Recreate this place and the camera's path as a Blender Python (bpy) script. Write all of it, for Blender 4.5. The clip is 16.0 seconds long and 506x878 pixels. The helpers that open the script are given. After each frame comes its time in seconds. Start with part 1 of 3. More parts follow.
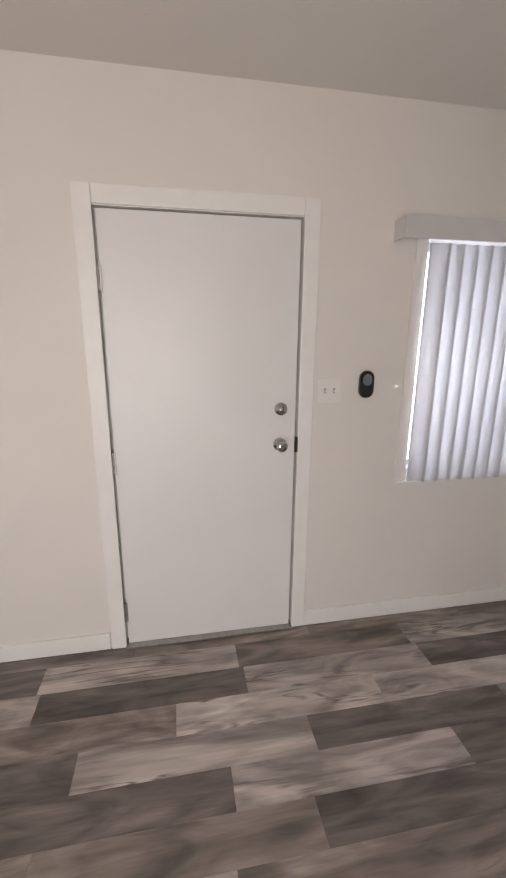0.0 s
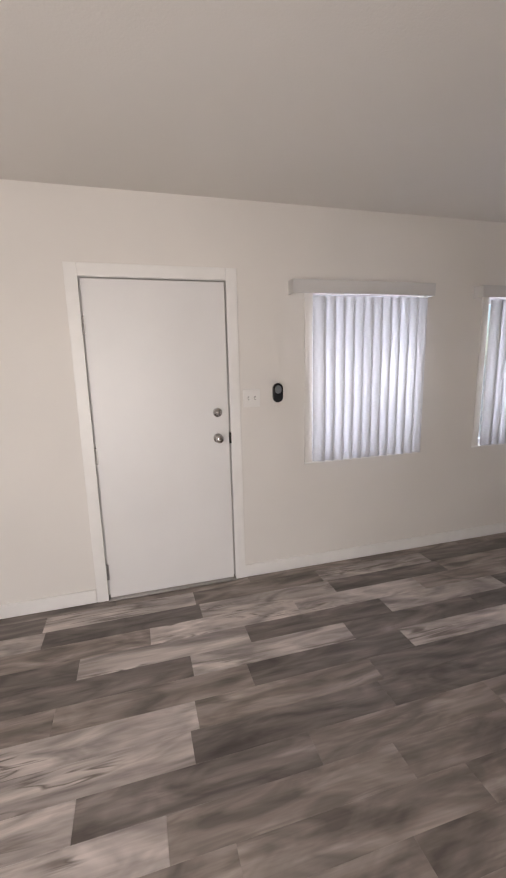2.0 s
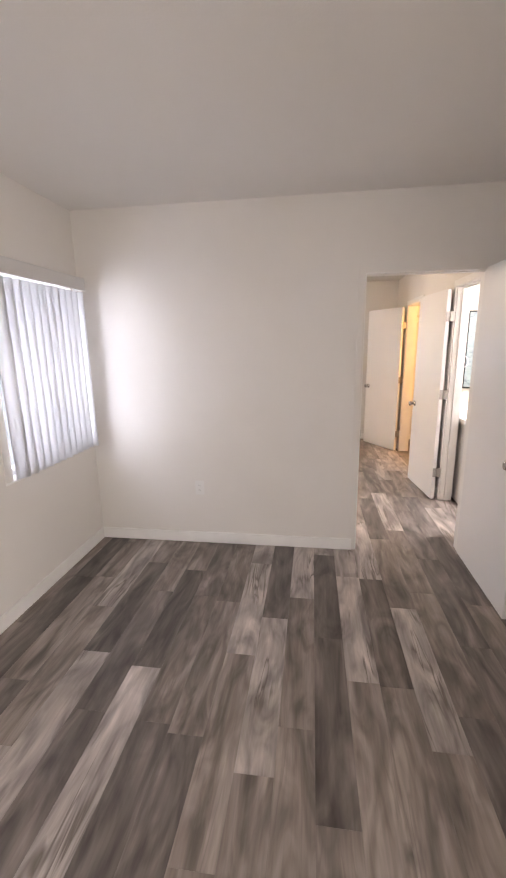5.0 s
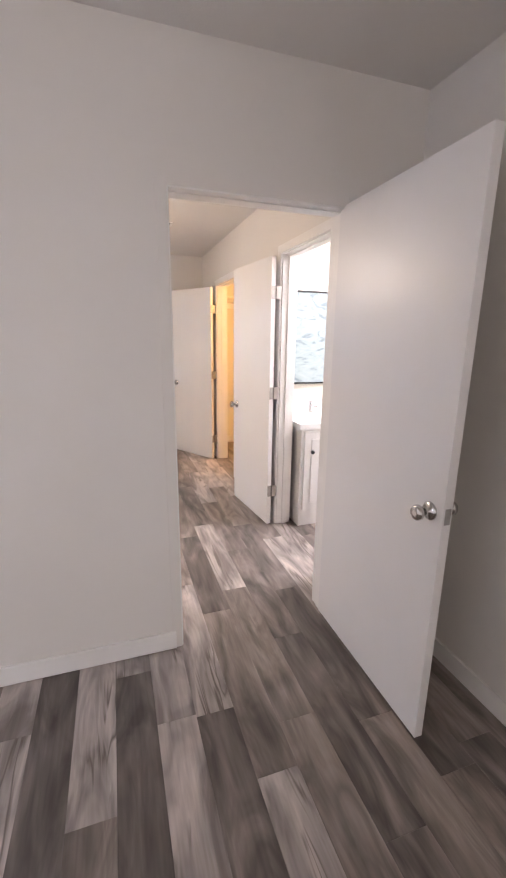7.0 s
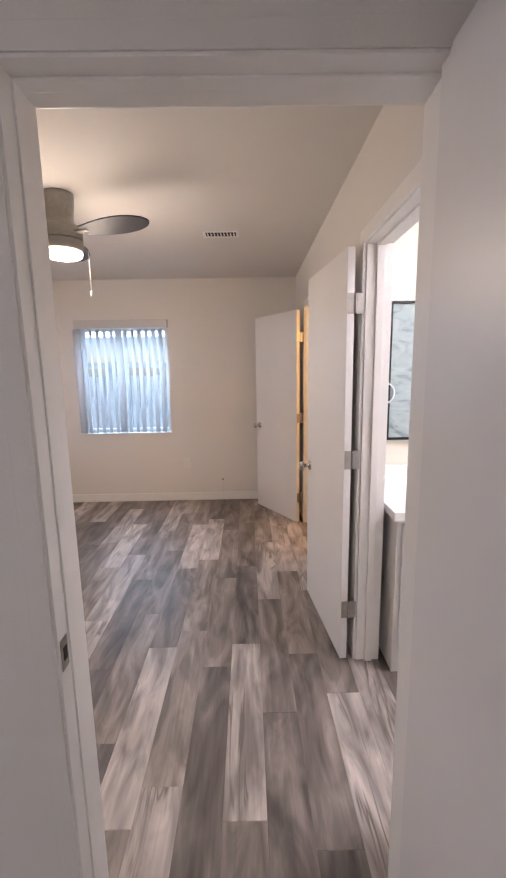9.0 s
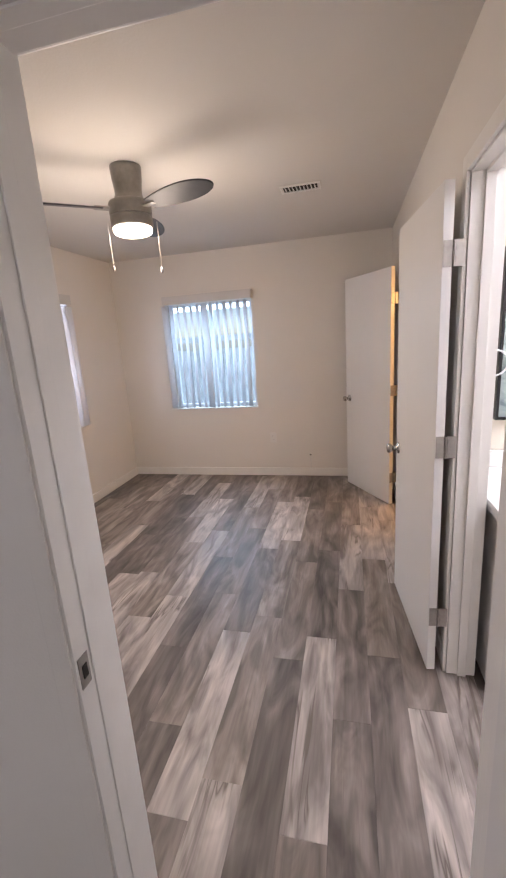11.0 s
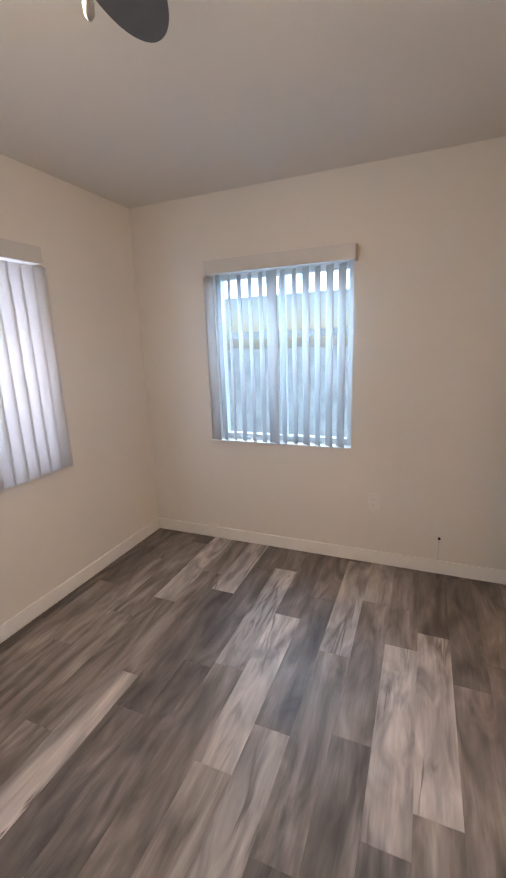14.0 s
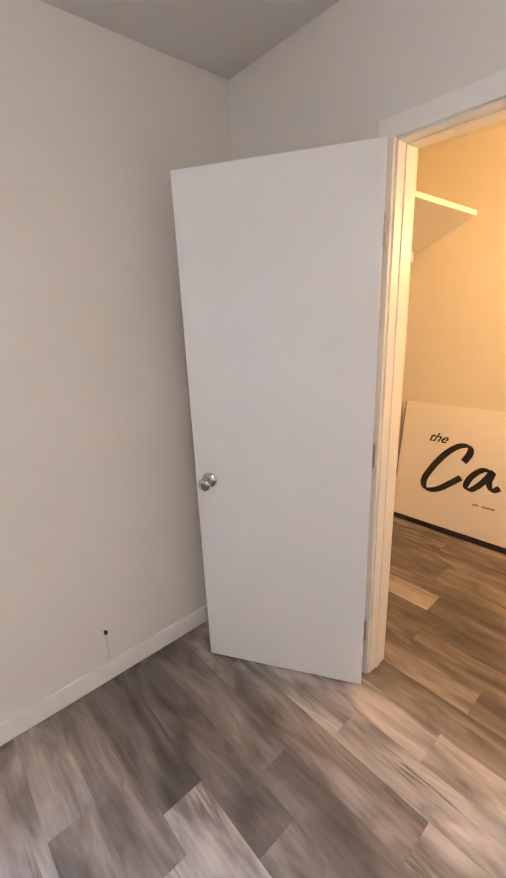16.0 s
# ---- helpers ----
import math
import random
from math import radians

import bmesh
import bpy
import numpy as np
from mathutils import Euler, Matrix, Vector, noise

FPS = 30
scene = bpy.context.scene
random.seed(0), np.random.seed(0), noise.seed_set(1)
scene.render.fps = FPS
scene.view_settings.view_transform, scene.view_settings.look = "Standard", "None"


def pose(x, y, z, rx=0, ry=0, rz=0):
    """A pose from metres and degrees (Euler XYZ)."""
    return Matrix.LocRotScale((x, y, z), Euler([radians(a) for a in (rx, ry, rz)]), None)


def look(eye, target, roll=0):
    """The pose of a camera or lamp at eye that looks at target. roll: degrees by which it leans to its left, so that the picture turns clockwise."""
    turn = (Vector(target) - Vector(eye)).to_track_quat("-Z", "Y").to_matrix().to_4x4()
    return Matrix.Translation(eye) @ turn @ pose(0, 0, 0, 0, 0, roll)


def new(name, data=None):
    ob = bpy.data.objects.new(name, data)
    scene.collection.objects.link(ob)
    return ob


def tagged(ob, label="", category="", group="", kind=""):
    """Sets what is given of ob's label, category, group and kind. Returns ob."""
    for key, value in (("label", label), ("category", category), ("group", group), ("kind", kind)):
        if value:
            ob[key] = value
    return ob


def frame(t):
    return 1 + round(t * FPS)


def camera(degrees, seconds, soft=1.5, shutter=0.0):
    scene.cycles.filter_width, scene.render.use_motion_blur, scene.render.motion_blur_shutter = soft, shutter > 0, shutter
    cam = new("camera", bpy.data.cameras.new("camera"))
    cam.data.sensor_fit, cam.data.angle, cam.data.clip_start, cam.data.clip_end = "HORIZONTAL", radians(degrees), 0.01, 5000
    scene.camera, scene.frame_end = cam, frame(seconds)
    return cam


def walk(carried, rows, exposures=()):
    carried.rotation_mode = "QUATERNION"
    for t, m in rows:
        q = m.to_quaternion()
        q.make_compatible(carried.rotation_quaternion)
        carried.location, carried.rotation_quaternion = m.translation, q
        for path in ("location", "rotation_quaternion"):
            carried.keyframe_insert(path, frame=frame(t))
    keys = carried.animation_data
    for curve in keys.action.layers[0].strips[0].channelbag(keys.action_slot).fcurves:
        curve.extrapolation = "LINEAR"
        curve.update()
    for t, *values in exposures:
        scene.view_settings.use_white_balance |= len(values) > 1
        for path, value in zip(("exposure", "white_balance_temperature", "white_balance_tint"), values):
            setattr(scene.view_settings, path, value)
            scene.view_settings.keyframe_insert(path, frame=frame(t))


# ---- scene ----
cam = camera(63.5, 16.0, soft=2.1)
PATH = [
    (0, (-0.013, -1.863, 1.549), (0.343, 0.043, 1.06), 0.4),
    (0.5, (0.019, -2.252, 1.525), (0.141, -0.319, 1.025), -0.2),
    (1, (-0.054, -2.498, 1.535), (0.07, -0.55, 1.1), -0.3),
    (1.5, (-0.109, -2.654, 1.522), (0.241, -0.729, 1.103), -1.4),
    (2, (-0.053, -2.657, 1.54), (0.488, -0.769, 1.167), -1.4),
    (2.5, (0.058, -2.555, 1.559), (0.733, -0.709, 1.191), -0.9),
    (3, (0.127, -2.411, 1.592), (1.036, -0.675, 1.193), -0.4),
    (3.5, (0.134, -2.176, 1.603), (1.433, -0.71, 1.199), -1.1),
    (4, (0.169, -1.969, 1.634), (1.733, -0.812, 1.171), -0.4),
    (4.5, (0.329, -1.842, 1.585), (2.102, -1.034, 1.137), -2.4),
    (5, (0.567, -1.727, 1.575), (2.495, -1.447, 1.122), -1.0),
    (5.2, (0.651, -1.676, 1.552), (2.601, -1.603, 1.114), -0.7),
    (7.3, (2.024, -1.942, 1.464), (3.86, -2.572, 0.984), 0.8),
    (7.5, (2.14, -2.029, 1.461), (4.01, -2.575, 1.008), -0.7),
    (8, (2.4, -2.251, 1.485), (4.336, -2.52, 1.063), -0.9),
    (8.5, (2.668, -2.366, 1.499), (4.625, -2.587, 1.154), 0.8),
    (9, (2.784, -2.488, 1.507), (4.755, -2.506, 1.17), -1.0),
    (11.3, (3.088, -2.611, 1.553), (4.972, -2.138, 1.079), -4.0),
    (11.5, (3.195, -2.552, 1.563), (5.082, -2.093, 1.085), -4.2),
    (12, (3.482, -2.466, 1.543), (5.223, -1.576, 1.123), -4.3),
    (12.5, (3.816, -2.397, 1.56), (5.258, -1.095, 1.084), -4.7),
    (13, (4.106, -2.271, 1.557), (5.712, -1.178, 1.082), -1.8),
    (13.5, (4.398, -2.142, 1.563), (6.14, -1.293, 1.068), -1.0),
    (14, (4.749, -2.019, 1.523), (6.543, -1.266, 1.059), -2.1),
    (14.5, (5.059, -1.849, 1.485), (6.993, -1.632, 1.024), 0.5),
    (15, (5.323, -1.681, 1.533), (7.213, -2.108, 1.039), 0.0),
    (15.5, (5.628, -1.71, 1.545), (7.346, -2.556, 0.971), -3.9),
    (16, (5.852, -1.718, 1.55), (7.299, -2.972, 0.973), -2.3),
]
walk(cam, [(t, look(eye, target, roll)) for t, eye, target, roll in PATH],
     exposures=[(0.0, -0.12, 6600, 15), (1.5, -0.03, 6600, 15), (3.0, 0.06, 6650, 15), (4.0, 0.04, 6700, 15), (4.5, 0.28, 6750, 15), (5.0, 0.63, 6750, 16), (7.5, 0.52, 6300, 18), (8.0, 0.33, 6300, 18), (8.5, 0.1, 6300, 19), (9.0, -0.05, 6300, 19),
                (11.5, -0.1, 6250, 17), (12.5, -0.22, 6450, 15), (13.5, -0.3, 6200, 13), (14.5, -0.02, 6450, 14), (15.0, 0.12, 6700, 17), (15.5, 0.17, 6400, 14), (16.0, 0.42, 5750, 11)])

# ---------------------------------------------------------------- light
world = bpy.data.worlds.new("daylight")
scene.world = world
world.use_nodes = True
sky = world.node_tree.nodes.new("ShaderNodeTexSky")
sky.sky_type, sky.sun_disc = "NISHITA", False
sky.sun_elevation, sky.sun_rotation = radians(55), radians(-90)
world.node_tree.links.new(sky.outputs[0], world.node_tree.nodes["Background"].inputs[0])
world.node_tree.nodes["Background"].inputs[1].default_value = 0.15


def lamp(name, kind, m, power, colour, size=None, size_y=None):
    data = bpy.data.lights.new(name, kind)
    data.energy, data.color = power, colour
    if kind == "AREA":
        data.shape, data.size, data.size_y = "RECTANGLE", size, size_y or size
    elif kind == "SUN":
        data.angle = size
    else:
        data.shadow_soft_size = size
    ob = new(name, data)
    ob.matrix_world = m
    return ob


SUN = look((0, 0, 0), (1.0, 0.02, -math.tan(radians(55))))
lamp("sun", "SUN", SUN, 3.0, (1.0, 0.95, 0.88), radians(0.5))
# skylight stand-ins: lamps outside the windows, and a fill through an added unseen opening
for wx, wp in ((2.3, 172), (6.08, 118)):
    lamp("daylight_fill", "AREA", pose(wx, 1.3, 1.5, -90), wp, (0.84, 0.88, 1.0), 3.0 if wx < 3 else 1.8, 2.0)
lamp("daylight_fill", "AREA", pose(9.3, -1.1, 3.05, 0, 62, 0), 390, (0.52, 0.77, 1.0), 2.2, 4.6)
# unseen fill added behind the walker, where the living room's extra light comes from
lamp("daylight_fill", "AREA", pose(-0.55, -3.5, 1.1, 90), 50, (1.0, 0.96, 0.91), 1.7, 2.0)
lamp("ceiling_lamp_light", "POINT", pose(5.25, -1.455, 2.05), 27, (1.0, 0.83, 0.64), 0.26)
lamp("ceiling_lamp_downlight", "AREA", pose(5.25, -1.455, 2.136), 5, (1.0, 0.86, 0.72), 0.15)
lamp("closet_light", "POINT", pose(6.0, -3.9, 1.88), 31, (1.0, 0.54, 0.17), 0.08)
lamp("bath_light", "AREA", pose(4.3, -4.1, 2.45, 0), 36, (0.95, 0.95, 1.0), 0.7, 0.7)


# ---------------------------------------------------------------- materials
def material(name, colour, rough=0.5, metal=0.0, spots=0.0, scale=6.0, bump=0.0, bump_scale=200.0, translucent=0.0, emit=0.0):
    m = bpy.data.materials.new(name)
    m.use_nodes = True
    t = m.node_tree
    b = t.nodes["Principled BSDF"]
    b.inputs["Base Color"].default_value = (*colour, 1)
    b.inputs["Roughness"].default_value, b.inputs["Metallic"].default_value = rough, metal
    if spots or bump:
        co = t.nodes.new("ShaderNodeTexCoord")
    if spots:
        n = t.nodes.new("ShaderNodeTexNoise")
        n.inputs["Scale"].default_value, n.inputs["Detail"].default_value = scale, 8
        t.links.new(co.outputs["Object"], n.inputs["Vector"])
        r = t.nodes.new("ShaderNodeValToRGB")
        r.color_ramp.elements[0].position, r.color_ramp.elements[1].position = 0.3, 0.72
        r.color_ramp.elements[0].color = (*[c * (1 - spots) for c in colour], 1)
        r.color_ramp.elements[1].color = (*[min(1, c * (1 + spots * 0.5)) for c in colour], 1)
        t.links.new(n.outputs["Fac"], r.inputs["Fac"])
        t.links.new(r.outputs["Color"], b.inputs["Base Color"])
    if bump:
        n2 = t.nodes.new("ShaderNodeTexNoise")
        n2.inputs["Scale"].default_value, n2.inputs["Detail"].default_value = bump_scale, 3
        t.links.new(co.outputs["Object"], n2.inputs["Vector"])
        bp = t.nodes.new("ShaderNodeBump")
        bp.inputs["Strength"].default_value, bp.inputs["Distance"].default_value = bump, 0.002
        t.links.new(n2.outputs["Fac"], bp.inputs["Height"])
        t.links.new(bp.outputs["Normal"], b.inputs["Normal"])
    if translucent:
        tr = t.nodes.new("ShaderNodeBsdfTranslucent")
        tr.inputs["Color"].default_value = (*colour, 1)
        mix = t.nodes.new("ShaderNodeMixShader")
        mix.inputs[0].default_value = translucent
        t.links.new(b.outputs[0], mix.inputs[1])
        t.links.new(tr.outputs[0], mix.inputs[2])
        t.links.new(mix.outputs[0], t.nodes["Material Output"].inputs[0])
    if emit:
        b.inputs["Emission Color"].default_value = (1.0, 0.86, 0.66, 1)
        b.inputs["Emission Strength"].default_value = emit
    return m


def plank_material(name, dark, mid, light, crack):
    m = bpy.data.materials.new(name)
    m.use_nodes = True
    t, L = m.node_tree, m.node_tree.links
    N = t.nodes.new
    b = t.nodes["Principled BSDF"]
    co, info = N("ShaderNodeTexCoord"), N("ShaderNodeObjectInfo")
    shift = N("ShaderNodeVectorMath")
    shift.operation = "MULTIPLY_ADD"
    shift.inputs[1].default_value = (1, 1, 1)
    rnd = N("ShaderNodeCombineXYZ")
    k = N("ShaderNodeMath")
    k.operation, k.inputs[1].default_value = "MULTIPLY", 57.0
    L.new(info.outputs["Random"], k.inputs[0])
    L.new(k.outputs[0], rnd.inputs[0])
    L.new(k.outputs[0], rnd.inputs[1])
    L.new(co.outputs["Object"], shift.inputs[0])
    L.new(rnd.outputs[0], shift.inputs[2])

    def grain(sx, sy, detail, distort):
        mp = N("ShaderNodeMapping")
        mp.inputs["Scale"].default_value = (sx, sy, 1)
        L.new(shift.outputs[0], mp.inputs["Vector"])
        n = N("ShaderNodeTexNoise")
        n.inputs["Scale"].default_value, n.inputs["Detail"].default_value = 1.0, detail
        n.inputs["Distortion"].default_value = distort
        L.new(mp.outputs[0], n.inputs["Vector"])
        return n.outputs["Fac"]

    broad, fine = grain(1.5, 10, 4, 1.0), grain(4, 85, 5, 0.6)
    ramp = N("ShaderNodeValToRGB")
    e = ramp.color_ramp.elements
    e[0].position, e[1].position = 0.28, 0.74
    e[0].color, e[1].color = (*dark, 1), (*light, 1)
    e.new(0.5).color = (*mid, 1)
    L.new(broad, ramp.inputs["Fac"])
    # fine dark fibres
    fr = N("ShaderNodeMapRange")
    fr.inputs[1].default_value, fr.inputs[2].default_value = 0.35, 0.7
    fr.inputs[3].default_value, fr.inputs[4].default_value = 0.9, 1.06
    L.new(fine, fr.inputs[0])
    mul = N("ShaderNodeMix")
    mul.data_type, mul.blend_type = "RGBA", "MULTIPLY"
    mul.inputs["Factor"].default_value = 1.0
    L.new(ramp.outputs["Color"], mul.inputs[6])
    L.new(fr.outputs[0], mul.inputs[7])
    # cloudy smoke-like mottling along the board
    cloud = N("ShaderNodeMapRange")
    cloud.inputs[1].default_value, cloud.inputs[2].default_value = 0.32, 0.68
    cloud.inputs[3].default_value, cloud.inputs[4].default_value = 0.53, 1.32
    L.new(grain(2.4, 8.5, 3, 1.4), cloud.inputs[0])
    mulc = N("ShaderNodeMix")
    mulc.data_type, mulc.blend_type = "RGBA", "MULTIPLY"
    mulc.inputs["Factor"].default_value = 1.0
    L.new(mul.outputs[2], mulc.inputs[6])
    L.new(cloud.outputs[0], mulc.inputs[7])
    # each board's own tone
    tone = N("ShaderNodeMapRange")
    tone.inputs[3].default_value, tone.inputs[4].default_value = 0.88, 1.16
    L.new(info.outputs["Random"], tone.inputs[0])
    mul2 = N("ShaderNodeMix")
    mul2.data_type, mul2.blend_type = "RGBA", "MULTIPLY"
    mul2.inputs["Factor"].default_value = 1.0
    L.new(mulc.outputs[2], mul2.inputs[6])
    L.new(tone.outputs[0], mul2.inputs[7])
    # long open cracks and knots
    ck = grain(1.4, 15, 2, 1.5)
    edge = N("ShaderNodeMath")
    edge.operation, edge.inputs[1].default_value = "SUBTRACT", 0.5
    ab = N("ShaderNodeMath")
    ab.operation = "ABSOLUTE"
    L.new(ck, edge.inputs[0])
    L.new(edge.outputs[0], ab.inputs[0])
    cr = N("ShaderNodeMapRange")
    cr.inputs[1].default_value, cr.inputs[2].default_value = 0.0, 0.06
    cr.inputs[3].default_value, cr.inputs[4].default_value = crack, 0.0
    L.new(ab.outputs[0], cr.inputs[0])
    gate = N("ShaderNodeMapRange")
    gate.inputs[1].default_value, gate.inputs[2].default_value = 0.52, 0.60
    L.new(grain(1.6, 7, 2, 0.5), gate.inputs[0])
    gm = N("ShaderNodeMath")
    gm.operation = "MULTIPLY"
    L.new(cr.outputs[0], gm.inputs[0])
    L.new(gate.outputs[0], gm.inputs[1])
    mix = N("ShaderNodeMix")
    mix.data_type = "RGBA"
    mix.inputs[7].default_value = (0.15, 0.125, 0.108, 1)
    L.new(gm.outputs[0], mix.inputs["Factor"])
    L.new(mul2.outputs[2], mix.inputs[6])
    L.new(mix.outputs[2], b.inputs["Base Color"])
    b.inputs["Roughness"].default_value = 0.42
    b.inputs["Specular IOR Level"].default_value = 0.35
    bp = N("ShaderNodeBump")
    bp.inputs["Strength"].default_value, bp.inputs["Distance"].default_value = 0.12, 0.002
    L.new(fine, bp.inputs["Height"])
    L.new(bp.outputs["Normal"], b.inputs["Normal"])
    return m


WALL = material("warm white wall paint", (0.78, 0.745, 0.70), 0.6, spots=0.035, scale=1.3, bump=0.22, bump_scale=160)
CEIL = material("flat ceiling paint", (0.74, 0.71, 0.67), 0.8, spots=0.03, scale=1.1, bump=0.3, bump_scale=120)
TRIM = material("semi-gloss white trim paint", (0.86, 0.84, 0.81), 0.35, spots=0.03, scale=9, bump=0.08, bump_scale=60)
DOOR = material("satin white door paint", (0.80, 0.785, 0.77), 0.34, spots=0.025, scale=2.5, bump=0.1, bump_scale=90)
VINYL = material("white window vinyl", (0.82, 0.83, 0.84), 0.35, spots=0.02)
# grey puts shade into the white valances' colour; the cable shares it
VALANCE = material("white valance vinyl greyed for shade", (0.64, 0.625, 0.61), 0.4, spots=0.02, scale=12)
VANE = material("white blind vane", (0.84, 0.84, 0.85), 0.45, spots=0.02, scale=30, translucent=0.42)
NICKEL = material("brushed nickel", (0.55, 0.53, 0.50), 0.28, 1.0, spots=0.12, scale=60)
FAN = material("satin nickel fan metal", (0.30, 0.285, 0.265), 0.38, 0.75, spots=0.12, scale=40)
BLADE = material("dark grey fan blade", (0.045, 0.045, 0.052), 0.5, spots=0.2, scale=15)
CHROME = material("polished chrome", (0.55, 0.54, 0.53), 0.13, 1.0)
HINGE = material("dull steel hinge", (0.42, 0.40, 0.38), 0.4, 0.9, spots=0.15, scale=50)
BLACK = material("black plastic", (0.012, 0.013, 0.015), 0.25)
GREYP = material("grey plastic button", (0.16, 0.17, 0.18), 0.35)
PLATE = material("white switch plastic", (0.80, 0.78, 0.75), 0.3)
SLOT = material("dark slot", (0.03, 0.028, 0.025), 0.7)
GLOBE = material("lit opal glass", (0.9, 0.88, 0.84), 0.3, emit=16.0)
BRASS = material("pale metal chain", (0.75, 0.70, 0.60), 0.35, 0.8)
CLOSETW = material("closet wall paint", (0.78, 0.72, 0.62), 0.65, spots=0.04, scale=1.3, bump=0.2, bump_scale=160)
VANITY = material("white vanity paint", (0.80, 0.79, 0.78), 0.35, spots=0.03, scale=4)
BASIN = material("white cultured marble", (0.86, 0.86, 0.86), 0.15, spots=0.02, scale=5)
SIGNW = material("white sign face", (0.82, 0.78, 0.74), 0.45, spots=0.03, scale=3)
INK = material("black lettering", (0.015, 0.014, 0.013), 0.5)
FAINT = material("grey small print", (0.35, 0.33, 0.31), 0.5)
SUBFLOOR = material("floor joint shadow", (0.05, 0.045, 0.04), 0.9, spots=0.2)
STUCCO = material("neighbour stucco", (0.42, 0.40, 0.37), 0.85, spots=0.15, scale=2, bump=0.5, bump_scale=40)
# blue in the fence's base colour carries the bluish outdoor shade
FENCE = material("weathered fence board tinted blue for shade", (0.40, 0.46, 0.48), 0.8, spots=0.3, scale=5)
CONCRETE = material("concrete ground", (0.34, 0.33, 0.31), 0.9, spots=0.25, scale=1.5, bump=0.4, bump_scale=30)
PALE = plank_material("pale greyed plank", (0.35, 0.302, 0.28), (0.465, 0.408, 0.38), (0.56, 0.498, 0.465), 0.95)
MID = plank_material("grey-brown plank", (0.178, 0.148, 0.13), (0.27, 0.227, 0.201), (0.37, 0.315, 0.281), 0.4)
DARK = plank_material("dark smoky plank", (0.118, 0.099, 0.09), (0.185, 0.157, 0.143), (0.285, 0.243, 0.221), 0.3)



def glass():
    m = bpy.data.materials.new("window glass")
    m.use_nodes = True
    b = m.node_tree.nodes["Principled BSDF"]
    b.inputs["Base Color"].default_value = (0.93, 0.97, 1, 1)
    b.inputs["Roughness"].default_value, b.inputs["IOR"].default_value = 0.0, 1.45
    b.inputs["Transmission Weight"].default_value = 1.0
    return m


GLASS = glass()


def painting_material():
    m = bpy.data.materials.new("abstract grey-green painting")
    m.use_nodes = True
    t, L = m.node_tree, m.node_tree.links
    co = t.nodes.new("ShaderNodeTexCoord")
    mp = t.nodes.new("ShaderNodeMapping")
    mp.inputs["Scale"].default_value, mp.inputs["Rotation"].default_value = (1, 3.5, 9), (0.5, 0, 0)
    n = t.nodes.new("ShaderNodeTexNoise")
    n.inputs["Scale"].default_value, n.inputs["Detail"].default_value, n.inputs["Distortion"].default_value = 1.6, 6, 2.0
    r = t.nodes.new("ShaderNodeValToRGB")
    e = r.color_ramp.elements
    e[0].position, e[1].position = 0.33, 0.7
    e[0].color, e[1].color = (0.17, 0.22, 0.23, 1), (0.40, 0.46, 0.46, 1)
    e.new(0.45).color = (0.30, 0.37, 0.38, 1)
    L.new(co.outputs["Object"], mp.inputs[0])
    L.new(mp.outputs[0], n.inputs["Vector"])
    L.new(n.outputs["Fac"], r.inputs["Fac"])
    b = t.nodes["Principled BSDF"]
    L.new(r.outputs["Color"], b.inputs["Base Color"])
    b.inputs["Roughness"].default_value = 0.35
    return m


PAINTING = painting_material()


# ---------------------------------------------------------------- shapes
def box(bm, a, b, bevel=0.0, m=None):
    verts = bmesh.ops.create_cube(bm, size=1)["verts"]
    for v in verts:
        v.co = [a[i] + (b[i] - a[i]) * (v.co[i] + 0.5) for i in range(3)]
    if bevel:
        edges = list({e for v in verts for e in v.link_edges})
        made = bmesh.ops.bevel(bm, geom=edges, offset=bevel, segments=2, profile=0.7, affect="EDGES")
        verts = list({v for f in made["faces"] for v in f.verts} | {v for v in verts if v.is_valid})
    if m:
        bmesh.ops.transform(bm, matrix=m, verts=verts)
    return bm


def boxes(*pairs, bevel=0.0, m=None):
    bm = bmesh.new()
    for a, b in pairs:
        box(bm, a, b, bevel, m)
    return bm


def lathe(profile, m=None, steps=32):
    """A body of revolution round z from (radius, height) pairs."""
    bm = bmesh.new()
    rings = []
    for r, z in profile:
        rings.append([bm.verts.new((r * math.cos(2 * math.pi * i / steps), r * math.sin(2 * math.pi * i / steps), z)) for i in range(steps)])
    for p, q in zip(rings, rings[1:]):
        for i in range(steps):
            bm.faces.new((p[i], p[(i + 1) % steps], q[(i + 1) % steps], q[i]))
    bm.faces.new(rings[-1])
    bm.faces.new(rings[0][::-1])
    bmesh.ops.recalc_face_normals(bm, faces=bm.faces)
    for f in bm.faces:
        f.smooth = len(f.verts) == 4
    if m:
        bmesh.ops.transform(bm, matrix=m, verts=bm.verts)
    return bm


